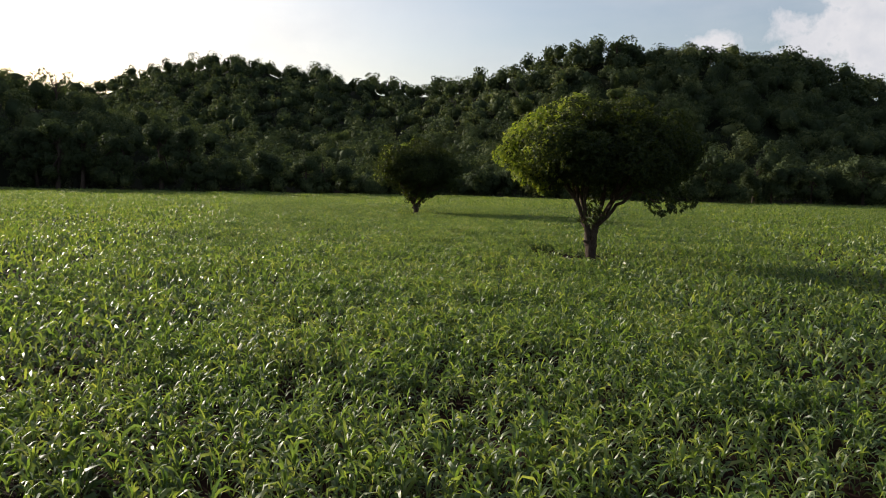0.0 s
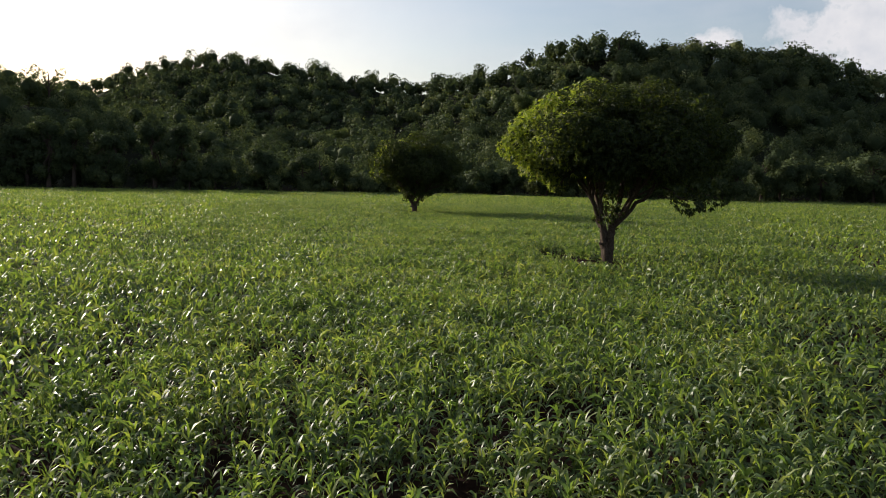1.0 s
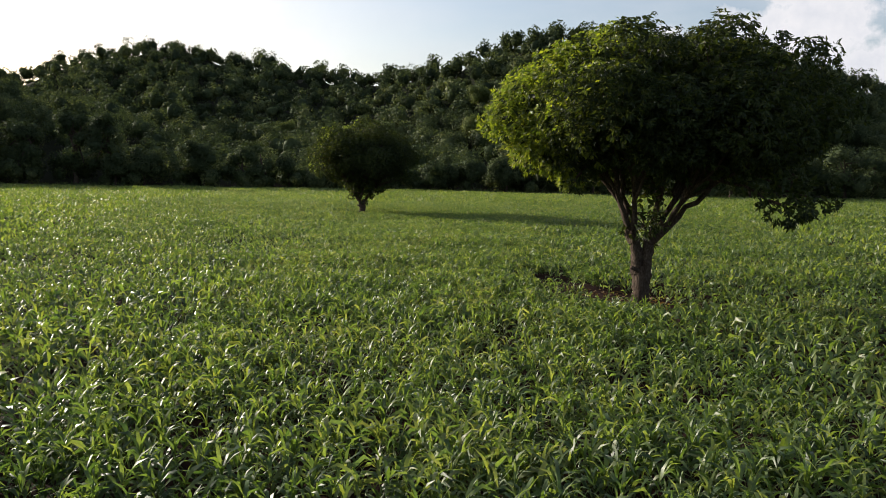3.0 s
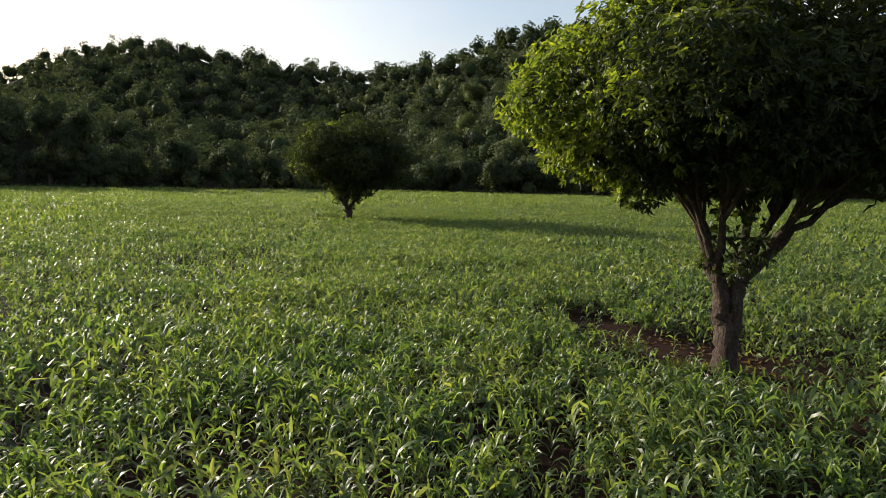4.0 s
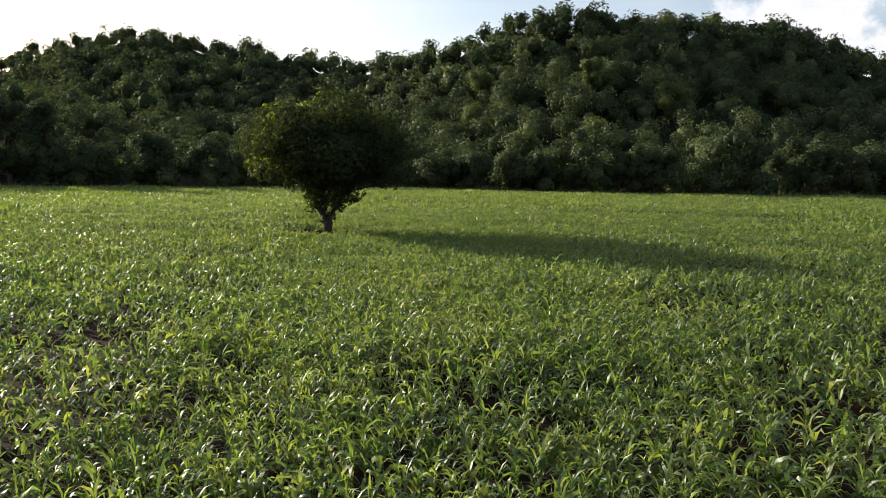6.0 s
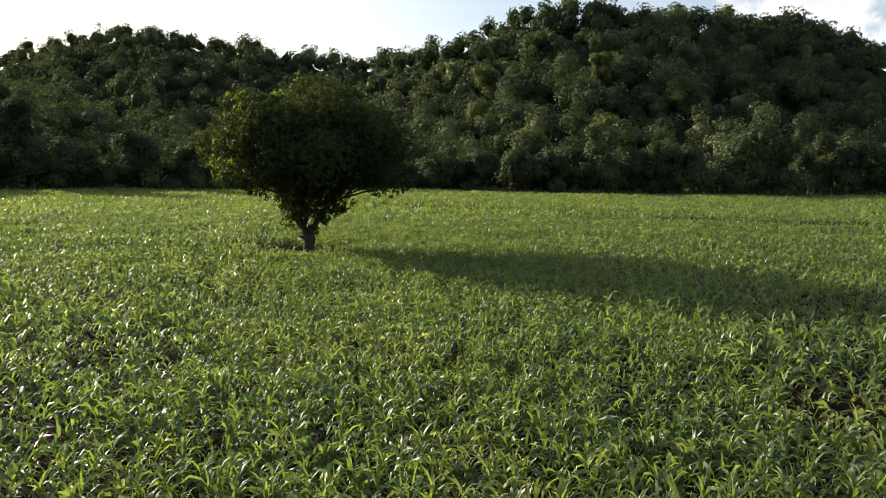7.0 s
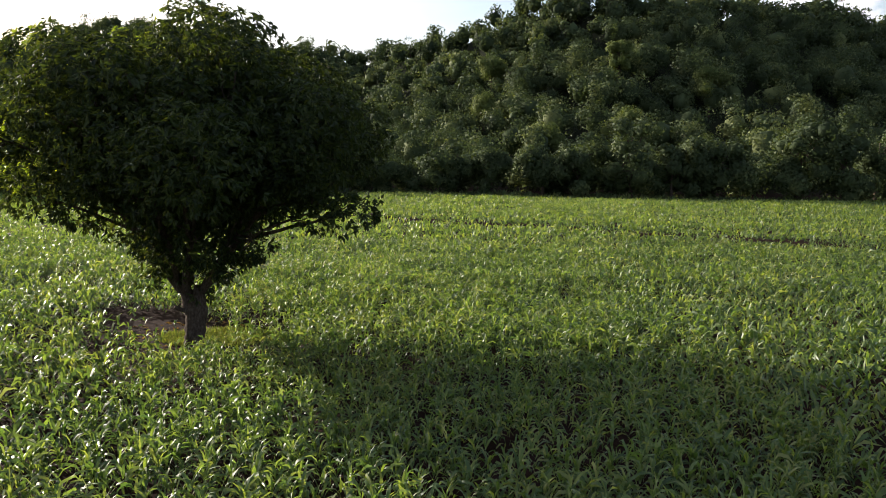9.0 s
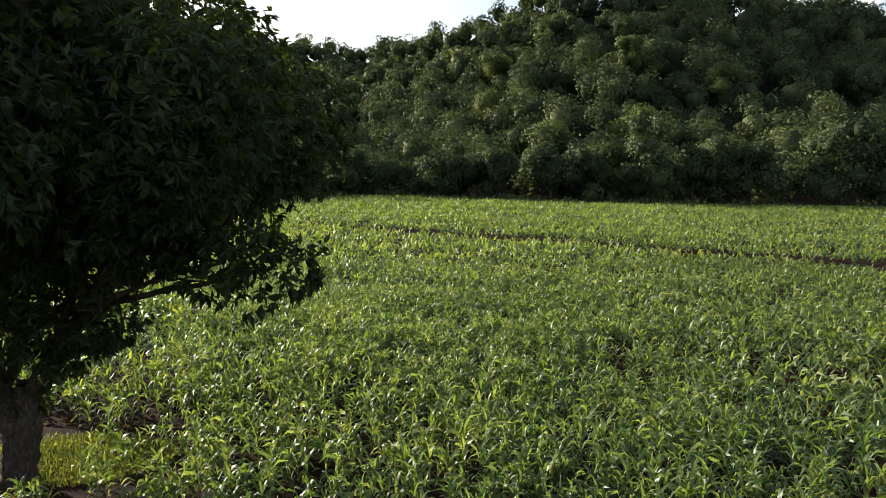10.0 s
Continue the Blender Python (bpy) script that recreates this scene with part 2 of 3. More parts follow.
def land(x, y):
    x, y = np.asarray(x, float), np.asarray(y, float)
    s = (x + 2.0) / np.maximum(y + 9.3, 50.0)
    yr, zr, yf = np.interp(s, RIDGE_S, RIDGE_Y), np.interp(s, RIDGE_S, RIDGE_Z), np.interp(s, FOOT_S, FOOT_Y)
    u = np.clip((y - yf) / (yr - yf), 0, None)
    z = zr * np.where(u < 1, np.clip(u, 0, 1) ** 1.5, 1 - 0.35 * np.clip(u - 1, 0, 1.5))
    spur = 35 * np.exp(-((x + 196) ** 2 / (2 * 62.0 ** 2) + (y - 287) ** 2 / (2 * 52.0 ** 2)))
    spur = np.where(y < 240, spur * np.clip((y - 212) / 28, 0, 1), spur)
    z = np.maximum(z, 0) + spur * np.clip(1 - z / 78, 0, 1)
    return z + np.clip(z / 15, 0, 1) * 2.0 * swell(x, y, 5)


def build_ground():
    rad = np.concatenate([np.linspace(0, 190, 24), np.arange(195, 625, 5.0), np.geomspace(635, 4000, 14)])
    ang = np.linspace(0, 2 * np.pi, 360, endpoint=False)
    R, A = np.meshgrid(rad, ang, indexing="ij")
    X, Y = R * np.sin(A), R * np.cos(A)
    Z = land(X, Y)
    Z = np.where(R > 620, Z * np.clip(1 - (R - 620) / 600, 0, 1), Z)
    V = np.stack([X, Y, Z], -1).reshape(-1, 3)
    i, j = np.meshgrid(np.arange(len(rad) - 1), np.arange(360), indexing="ij")
    a, b = i * 360 + j, i * 360 + (j + 1) % 360
    F = np.stack([a, b, b + 360, a + 360], -1).reshape(-1, 4)[:, ::-1]
    tagged(new("ground", mesh_of("ground", V, F, M_SOIL, True)), "bare reddish-brown soil rising into wooded hills", "ground", kind="structure")


build_ground()

# ---- the maize ----
TREES = [(8.6, 38.4), (-3.8, 97.5)]
BARE = [(6.9, 43.0, 4.9, 1.45, -0.36, 0.933), (-6.3, 100.4, 3.8, 1.5, -0.7, 0.714)]       # centre, half length, half width, direction


def inside_bare(x, y):
    k = np.zeros(x.shape, bool)
    ragged = 1 + 0.45 * swell(x * 14, y * 14, 33)
    for cx, cy, a, b, ux, uy in BARE:
        p, q = (x - cx) * ux + (y - cy) * uy, -(x - cx) * uy + (y - cy) * ux
        k |= (p / a) ** 2 + (q / b) ** 2 < ragged
    return k


def maize_places(rng, x0, x1, y0, y1, per_m2, keep):
    n = int((x1 - x0) * (y1 - y0) * per_m2)
    x, y = rng.uniform(x0, x1, n), rng.uniform(y0, y1, n)
    # drilled rows, half lost
    rowd = np.array([0.62, 0.785])
    d = x * rowd[1] - y * rowd[0]
    d2 = np.round(d / 0.6) * 0.6 + rng.normal(0, 0.16, n)
    x, y = x + (d2 - d) * rowd[1], y - (d2 - d) * rowd[0]
    ok = keep(x, y) & (~inside_bare(x, y) | (rng.random(n) < 0.07))
    for tx, ty in TREES:
        r = np.hypot(x - tx, y - ty)
        ok &= (r > 1.2) & ((r > 3.6) | (rng.random(n) < 0.5))
    # the wheel track and a short lost row
    for ax, ay, ux, uy, half, a, b in ((4.0, 149.2, 0.80, -0.60, 2.3, -11, 120), (7.0, 126.9, 0.95, -0.31, 0.9, 0, 8)):
        p, q = (x - ax) * ux + (y - ay) * uy, -(x - ax) * uy + (y - ay) * ux
        ok &= ~((np.abs(q + 0.3 * np.sin(p / 3.0)) < half) & (p > a) & (p < b))
    # thin places
    holes = swell(x * 9, y * 9, 11) + 0.6 * swell(x * 30, y * 30, 12)
    ok &= (holes < 1.15) | (rng.random(n) < 0.35)
    return x[ok], y[ok]


def stunted(x, y):
    """Height of the crop, lower in the shade of the mango trees."""
    k = np.ones_like(x)
    for tx, ty in TREES:
        k = np.minimum(k, np.clip(0.62 + 0.09 * np.hypot(x - tx, y - ty), 0, 1))
    return k


def maize_mesh(name, rng, x, y, arched, upright, segs, size=1.0, wide=1.0, long=1.0):
    """Maize plants: older strap leaves that arch out and droop, round a whorl of upright young blades."""
    n, leaves = len(x), arched + upright
    grow = (1.0 + 0.17 * swell(x * 2.0, y * 2.0, 21) + 0.10 * swell(x * 24, y * 24, 22) + rng.normal(0, 0.11, n)).clip(0.55, 1.4) * size * stunted(x, y)
    k = np.arange(leaves)
    old = k < arched
    lv = np.where(old, (k + 0.6) / (arched + 0.2), 1.0)[None, :]          # 0: lowest leaf, 1: top
    old = old[None, :]
    az = rng.uniform(0, 2 * np.pi, n)[:, None] + k[None, :] * np.where(old, np.pi, 2.2) + rng.normal(0, 0.5, (n, leaves))
    z0 = np.where(old, 0.12 + 0.54 * lv, 0.58) * grow[:, None]
    ln = long * (np.where(old, 0.33 + 0.17 * np.sin(np.pi * (0.1 + 0.75 * lv)), 0.34) + rng.normal(0, 0.05, (n, leaves))) * grow[:, None]
    start = np.where(old, 0.50 - 0.24 * lv, 0.18) + rng.normal(0, 0.12, (n, leaves))
    bend = np.where(old, 2.9, 1.5) * rng.uniform(0.6, 1.25, (n, leaves))
    w = np.where(old, 0.021 + 0.012 * np.sin(np.pi * (0.1 + 0.7 * lv)), 0.024) * wide * rng.uniform(0.75, 1.2, (n, leaves)) * np.sqrt(grow)[:, None]
    t = np.linspace(0, 1, segs + 1)
    th = start[..., None] + bend[..., None] * (t ** 1.7)
    step = ln[..., None] / segs
    mid = 0.5 * (th[..., 1:] + th[..., :-1])
    out = np.concatenate([np.zeros((n, leaves, 1)), np.cumsum(np.sin(mid) * step, -1)], -1)
    up = np.concatenate([np.zeros((n, leaves, 1)), np.cumsum(np.cos(mid) * step, -1)], -1)
    turn = az[..., None] + rng.normal(0, 0.6, (n, leaves))[..., None] * t
    px = x[:, None, None] + out * np.cos(az)[..., None]
    py = y[:, None, None] + out * np.sin(az)[..., None]
    pz = z0[..., None] + up
    prof = {2: [0.7, 1.0, 0.08], 3: [0.6, 1.0, 0.8, 0.06], 4: [0.5, 1.0, 0.95, 0.6, 0.05]}[segs]
    hw = w[..., None] * np.array(prof)
    roll = rng.normal(0, 0.7, (n, leaves))[..., None] * (0.2 + t) + rng.normal(0, 0.4, (n, leaves, segs + 1))
    sx, sy, sz = -np.sin(turn) * np.cos(roll), np.cos(turn) * np.cos(roll), np.sin(roll)
    A = np.stack([px + hw * sx, py + hw * sy, pz + hw * sz], -1)
    B = np.stack([px - hw * sx, py - hw * sy, pz - hw * sz], -1)
    V = np.stack([A, B], -2).reshape(-1, 3)
    V[:, 2] = np.maximum(V[:, 2], 0.02)
    base = (np.arange(n * leaves) * (segs + 1) * 2)[:, None] + (np.arange(segs) * 2)[None, :]
    F = np.stack([base, base + 1, base + 3, base + 2], -1).reshape(-1, 4)
    me = mesh_of(name, V, F, M_MAIZE, True)
    me.materials.append(M_WHORL)
    me.polygons.foreach_set("material_index", np.tile(np.repeat(np.where(k < arched, 0, 1), segs), n).astype(np.int32))
    return me


def lane(x, y):
    """Sideways distance from the flight line."""
    return np.abs(x - (-2.0 + 0.07 * np.clip(y, -10, 105)))


def build_maize():
    rng = np.random.default_rng(3)
    label = "dense green young maize plants with arching strap leaves"
    near = lambda x, y: (lane(x, y) < np.interp(y, [0, 30, 60, 100], [9.5, 7.4, 7.4, 8.6])) & (y > -2) & (y < 116)
    middle = lambda x, y: ~near(x, y) & (y > -6) & (y < 128) & (lane(x, y) < 15 + 0.2 * y)
    far = lambda x, y: ~near(x, y) & ~middle(x, y) & (y > -4) & (y < np.interp(x, EDGE_X, EDGE_Y) + 2 * np.sin(x / 13)) & (np.abs(x + 1) < 14 + 0.66 * np.maximum(y, 0))
    wide = far
    far = lambda x, y: wide(x, y) & (y > 100) & (lane(x, y) < 78)
    sides = lambda x, y: wide(x, y) & ~far(x, y)
    rest = lambda x, y: ~near(x, y) & ~middle(x, y) & ~wide(x, y) & (y < np.interp(x, EDGE_X, EDGE_Y))
    for name, area, per, keep, args in (
            ("maize_near", (-13, 16, -2, 116), 12.0, near, (6, 2, 3)),
            ("maize_middle", (-56, 62, -6, 128), 11.0, middle, (3, 1, 2, 1.03, 1.4, 1.0)),
            ("maize_far", (-85, 95, 100, 226), 5.3, far, (1, 1, 2, 1.05, 2.6, 1.25)),
            ("maize_sides", (-180, 190, -4, 226), 5.4, sides, (1, 1, 2, 1.05, 2.7, 1.25)),
            ("maize_outlying", (-115, 125, -48, 160), 1.7, rest, (1, 1, 2, 1.05, 4.4, 1.75))):
        x, y = maize_places(rng, *area, per, keep)
        tagged(new(name, maize_mesh(name, rng, x, y, *args)), label, "maize", kind="stuff")


build_maize()


# ---- trees ----
def leaf_blades(rng, at, way, length, width, fine):
    """Lance-shaped folded leaves. at, way: (n, 3)."""
    n = len(at)
    way = unit(way)
    side = unit(np.cross(way, rng.normal(0, 1, (n, 3))))
    nor = np.cross(side, way)
    ln, wd = (length * rng.uniform(0.75, 1.2, n))[:, None], (width * rng.uniform(0.8, 1.2, n))[:, None]
    if fine:
        rows = [(0, 0, 0), (0.3, 0.85, 0.03), (0.65, 0.8, 0.0), (1.0, 0, -0.12)]
        c = [at + way * ln * f + nor * ln * d for f, _, d in rows]
        s = [(c[k] + side * wd * 0.5 * rows[k][1] + nor * wd * 0.18, c[k] - side * wd * 0.5 * rows[k][1] + nor * wd * 0.18) for k in (1, 2)]
        V = np.stack([c[0], s[0][0], c[1], s[0][1], s[1][0], c[2], s[1][1], c[3]], 1).reshape(-1, 3)
        tri = np.array([(0, 2, 1), (0, 3, 2), (1, 2, 5), (1, 5, 4), (2, 3, 6), (2, 6, 5), (4, 5, 7), (5, 6, 7)])
        return V, (np.arange(n)[:, None, None] * 8 + tri[None]).reshape(-1, 3)
    mid = at + way * ln * 0.45 + nor * ln * 0.05
    V = np.stack([at, mid + side * wd * 0.5 + nor * wd * 0.15, mid, mid - side * wd * 0.5 + nor * wd * 0.15, at + way * ln - nor * ln * 0.08], 1).reshape(-1, 3)
    tri = np.array([(0, 2, 1), (0, 3, 2), (1, 2, 4), (2, 3, 4)])
    return V, (np.arange(n)[:, None, None] * 5 + tri[None]).reshape(-1, 3)


def bent_line(rng, a, b, n, sag=0.0, wild=0.1):
    t = np.linspace(0, 1, n)[:, None]
    a, b = np.asarray(a, float), np.asarray(b, float)
    ln = np.linalg.norm(b - a)
    off = np.cumsum(rng.normal(0, wild * ln / n, (n, 3)), 0)
    off -= off[0] + (off[-1] - off[0]) * t
    p = a + (b - a) * t + off
    p[:, 2] += sag * 4 * (t[:, 0] * (1 - t[:, 0]))
    return p


def mango_tree(x, y, seed, crown, split, fork, lean, stems, lobes, whorls, fine, skirt, sprouts, lit_growth, extra, label):
    """A spreading mango: short trunk that splits into stems, limbs from each, a broad close crown of leaf whorls in lobes.
    crown: centre offset (x, y), middle height, half widths (x, y), half heights up and down. split: where the trunk parts;
    fork: where the stems part into limbs; stems: sideways places of the stem tops."""
    rng = np.random.default_rng(seed)
    tree = tagged(thing("mango_tree", x, y), label, "tree", group="mango trees in the field")
    cx, cy, cz, rx, ry, up, dn = crown
    mid = np.array([cx, cy, cz])
    # lobes over an uneven crown, each a bunch of whorls
    k = np.arange(lobes) + 0.5
    zz, az = 1 - 1.72 * k / lobes, k * 2.399963 + rng.normal(0, 0.35, lobes)
    zz = np.clip(zz + rng.normal(0, 0.07, lobes), -0.72, 1)
    d = np.stack([np.sqrt(1 - zz ** 2) * np.cos(az), np.sqrt(1 - zz ** 2) * np.sin(az), zz], -1)
    uneven = 0.93 + 0.07 * np.sin(2 * az + seed) + 0.06 * np.sin(5 * az + 2 * seed)
    f = (rng.uniform(0.66, 0.92, lobes) * uneven)[:, None]
    L = d * f * np.array([rx, ry, 1.0])
    L[:, 2] *= np.where(L[:, 2] > 0, up, dn)
    L += mid
    rl = rng.uniform(0.6, 1.4, lobes) * 0.2 * rx
    # leafy growth low on the limbs
    a = rng.uniform(0, 2 * np.pi, skirt)
    r, z = rng.uniform(0.5, 2.6, skirt), rng.uniform(0.0, 1.0, skirt)
    L = np.concatenate([L, np.stack([r * np.cos(a) * (0.7 + z), r * np.sin(a) * (0.7 + z), fork + 0.7 + 2.6 * z], -1)])
    rl = np.concatenate([rl, rng.uniform(0.5, 0.95, skirt)])
    # small sprouts round the fork
    a = rng.uniform(0, 2 * np.pi, sprouts)
    r, z = rng.uniform(0.25, 1.5, sprouts), rng.uniform(-0.7, 1.2, sprouts)
    L = np.concatenate([L, np.stack([r * np.cos(a), r * np.sin(a), fork + 0.45 * r + 0.6 * z], -1)])
    rl = np.concatenate([rl, rng.uniform(0.22, 0.42, sprouts)])
    # boughs that hang lower than the rest
    L = np.concatenate([L, [e[:3] for e in extra]])
    rl = np.concatenate([rl, [e[3] for e in extra]])
    lobes += skirt + sprouts + len(extra)
    # trunk
    top = np.array([lean[0], lean[1], split])
    tp = bent_line(rng, (0, 0, -0.15), top + (0, 0, 0.1), 15, 0, 0.05)
    tr = np.interp(np.linspace(0, 1, 15), [0, 0.1, 0.25, 0.6, 0.85, 1], [0.44, 0.36, 0.31, 0.32, 0.36, 0.30])
    part("trunk", mesh_of("trunk", *tube(tp, tr * rng.uniform(0.93, 1.09, 15), 18, 0.22, rng), M_BARK, True), tree, "short stout grey-brown trunk")
    ends = []
    for sx, sy in stems:
        e = np.array([sx, sy, fork])
        sp = bent_line(rng, top + 0.45 * np.array([sx - lean[0], sy - lean[1], -0.5]), e, 9, 0.0, 0.10)
        part("stem", mesh_of("stem", *tube(sp, np.linspace(0.26, 0.19, 9) * rng.uniform(0.9, 1.12, 9), 13, 0.2, rng), M_BARK, True), tree)
        ends.append(e)
    # stubs of lost limbs
    for sx, z, ln, r in ((-0.62, 0.93, 0.16, 0.075), (0.02, 1.02, 0.24, 0.085)):
        a = np.array([0.4 * sx + lean[0], -0.22, z * split])
        st = bent_line(rng, a, a + np.array([0.55 * sx, -0.16, ln]), 4, 0, 0.05)
        v, q = tube(np.concatenate([st, st[-1:] + (0, 0, 0.004)]), [r * 1.2, r, r * 0.95, r * 0.9, 0.004], 9, 0.2, rng)
        part("limb_stub", mesh_of("limb_stub", v, q, M_BARK, True), tree, "short stub of a lost limb")
    # main limbs, each with its boughs
    nl = 8
    ang = np.arange(nl) * 2 * np.pi / nl + rng.normal(0, 0.22, nl) + 0.4
    boughs = [[] for _ in range(nl)]
    la = np.arctan2(L[:, 1] - cy, L[:, 0] - cx)
    for k in range(lobes):
        boughs[int(np.argmin(np.abs((ang - la[k] + np.pi) % (2 * np.pi) - np.pi)))].append(k)
    for i in range(nl):
        r1 = rng.uniform(0.28, 0.50)
        out = np.array([np.cos(ang[i]), np.sin(ang[i]), 0])
        e = mid + np.array([rx * r1, ry * r1, 0]) * out + (0, 0, -0.72 * dn + rng.uniform(-0.2, 0.8))
        s0 = min(ends, key=lambda p: -np.dot(p[:2], out[:2]) + 0.3 * rng.random())
        lp = bent_line(rng, s0 - np.array([0, 0, 0.15]) + 0.10 * out, e, 11, 0.10, 0.22)
        pieces = [tube(lp, np.linspace(0.145, 0.065, 11) * rng.uniform(0.72, 1.12) * rng.uniform(0.9, 1.12, 11), 9, 0.16, rng)]
        for k in boughs[i]:
            low = np.linalg.norm(L[k] - s0) < 2.0
            s = lp[rng.integers(1, 4) if low else rng.integers(4, 11)]
            thick = 0.028 if low else 0.07
            pieces.append(tube(bent_line(rng, s, L[k], 7, 0.15, 0.16), np.linspace(thick, 0.4 * thick, 7), 6))
            for _ in range(3):
                q = L[k] + np.clip(rng.normal(0, 0.45, 3), -0.6, 0.6) * rl[k]
                pieces.append(tube(bent_line(rng, L[k] + (s - L[k]) * 0.2, q, 5, 0, 0.1), np.linspace(0.024, 0.008, 5), 4))
        part("limb", mesh_of("limb", *merged(pieces), M_BARK, True), tree)
    # leaves in whorls at the shoot tips, hanging
    k = rng.choice(lobes, whorls, p=rl ** 2 / np.sum(rl ** 2))
    o = unit(rng.normal(0, 1, (whorls, 3)) + 0.8 * unit(L[k] - mid))
    tip = L[k] + o * (rl[k] * np.where(rng.random(whorls) < 0.08, rng.uniform(1.0, 1.2, whorls), rng.uniform(0.5, 1.05, whorls) ** 0.5))[:, None] * np.array([1.1, 1.1, 0.85])
    # new flush on part of the sunward shoots; its paler colour imitates sunlight
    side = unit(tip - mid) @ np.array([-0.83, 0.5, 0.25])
    lit_flush = (side + 0.35 * np.sin(2.1 * tip[:, 0] + 1.7 * tip[:, 2]) * np.sin(1.9 * tip[:, 1] + seed) + rng.normal(0, 0.15, whorls)) > 1.0 - lit_growth
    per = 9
    for chosen, name, mat, note in ((~lit_flush, "crown", M_MANGO, "dense dark green crown of hanging leaves"), (lit_flush, "sunlit_young_leaves", M_LIT_YOUNG, "yellow-green new leaves on the sunward rim, lightened to look sunlit")):
        t0, o0 = tip[chosen], o[chosen]
        m = len(t0) * per
        at = np.repeat(t0, per, 0) + rng.normal(0, 0.03, (m, 3))
        spin = np.tile(np.arange(per) * 2 * np.pi / per, len(t0)) + rng.normal(0, 0.3, m)
        ax = unit(o0 + np.array([0, 0, 0.3]))
        u = unit(np.cross(ax, rng.normal(0, 1, ax.shape)))
        v = np.cross(ax, u)
        way = (0.55 * np.repeat(ax, per, 0) + np.cos(spin)[:, None] * np.repeat(u, per, 0) + np.sin(spin)[:, None] * np.repeat(v, per, 0)
               + rng.normal(0, 0.28, (m, 3)) - np.array([0, 0, 0.75]))
        close = np.repeat(t0[:, 0] < cx - 3.0, per) if fine else np.zeros(m, bool)
        pieces = [leaf_blades(rng, at[q], way[q], 0.23, 0.074, g) for q, g in ((close, True), (~close, False)) if q.any()]
        if name == "crown":
            # shaded leaves inside the crown
            ni = 30000
            kk = rng.choice(lobes, ni, p=rl ** 2 / np.sum(rl ** 2))
            inner = mid + (L[kk] - mid) * rng.uniform(0.5, 1.0, ni)[:, None] + unit(rng.normal(0, 1, (ni, 3))) * (0.85 * rl[kk] * rng.random(ni) ** 0.4)[:, None]
            pieces.append(leaf_blades(rng, inner, rng.normal(0, 1, (ni, 3)), 0.36, 0.17, False))
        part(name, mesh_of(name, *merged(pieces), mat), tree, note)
    return tree


mango_tree(8.6, 38.4, 41, (0.55, 0.0, 7.3, 6.4, 6.4, 3.2, 2.2), 1.65, 2.75, (0.08, 0.0), ((-0.26, 0.05), (0.27, -0.05)), 74, 8800, True, 3, 6, 0.45,
           ((2.9, -5.0, 4.3, 0.75), (4.6, -3.4, 4.6, 0.9), (-5.2, 0.2, 7.2, 1.0), (-4.7, 3.8, 7.2, 0.8)),
           "broad mango tree with dark green crown standing in maize")
mango_tree(-3.8, 97.5, 42, (0.5, 0.0, 7.2, 6.5, 6.4, 3.45, 2.9), 1.35, 2.05, (0.10, 0.05), ((-0.24, 0.0), (0.25, 0.05)), 78, 8000, False, 26, 6, 0.12,
           ((5.5, -3.0, 4.8, 0.85), (4.8, -2.6, 5.2, 0.9), (4.2, -2.0, 4.7, 0.7), (3.2, -1.9, 5.3, 0.9), (2.4, -1.5, 5.5, 0.8), (-4.9, -3.6, 7.2, 1.2), (-4.3, -1.5, 5.2, 0.95), (-3.0, -1.2, 4.9, 0.9), (-5.2, 0.5, 5.8, 1.0)),
           "broad backlit mango tree with low drooping boughs in maize")


# ---- woods on the hills ----
g = (1 + 5 ** 0.5) / 2
BALL_V = unit(np.array([(-1, g, 0), (1, g, 0), (-1, -g, 0), (1, -g, 0), (0, -1, g), (0, 1, g), (0, -1, -g), (0, 1, -g), (g, 0, -1), (g, 0, 1), (-g, 0, -1), (-g, 0, 1)]))
BALL_F = np.array([(i, j, k) for i in range(12) for j in range(i + 1, 12) for k in range(j + 1, 12)
                   if max(np.linalg.norm(BALL_V[i] - BALL_V[j]), np.linalg.norm(BALL_V[j] - BALL_V[k]), np.linalg.norm(BALL_V[i] - BALL_V[k])) < 1.1])
BALL_F = np.array([f if np.dot(np.cross(BALL_V[f[1]] - BALL_V[f[0]], BALL_V[f[2]] - BALL_V[f[0]]), BALL_V[f[0]]) > 0 else f[::-1] for f in BALL_F])


def sprays(rng, P, o, size, loose=0.45, soft=0.3):
    """Three-cornered leaf sprays lying on the skin of a crown. P: places, o: outward directions. The shading follows the crown's form."""
    m = len(P)
    nor = unit(o + rng.normal(0, loose, (m, 3)))
    a = unit(np.cross(nor, rng.normal(0, 1, (m, 3))))
    b = np.cross(nor, a)
    sz = (size * rng.uniform(0.5, 1.25, m))[:, None]
    V = np.stack([P + a * sz - nor * sz * 0.2, P + (0.75 * b - 0.5 * a) * sz, P - (0.8 * b + 0.45 * a) * sz - nor * sz * 0.15], 1).reshape(-1, 3)
    return V, np.arange(m * 3).reshape(-1, 3), np.repeat(unit(o + rng.normal(0, soft, (m, 3))), 3, 0)


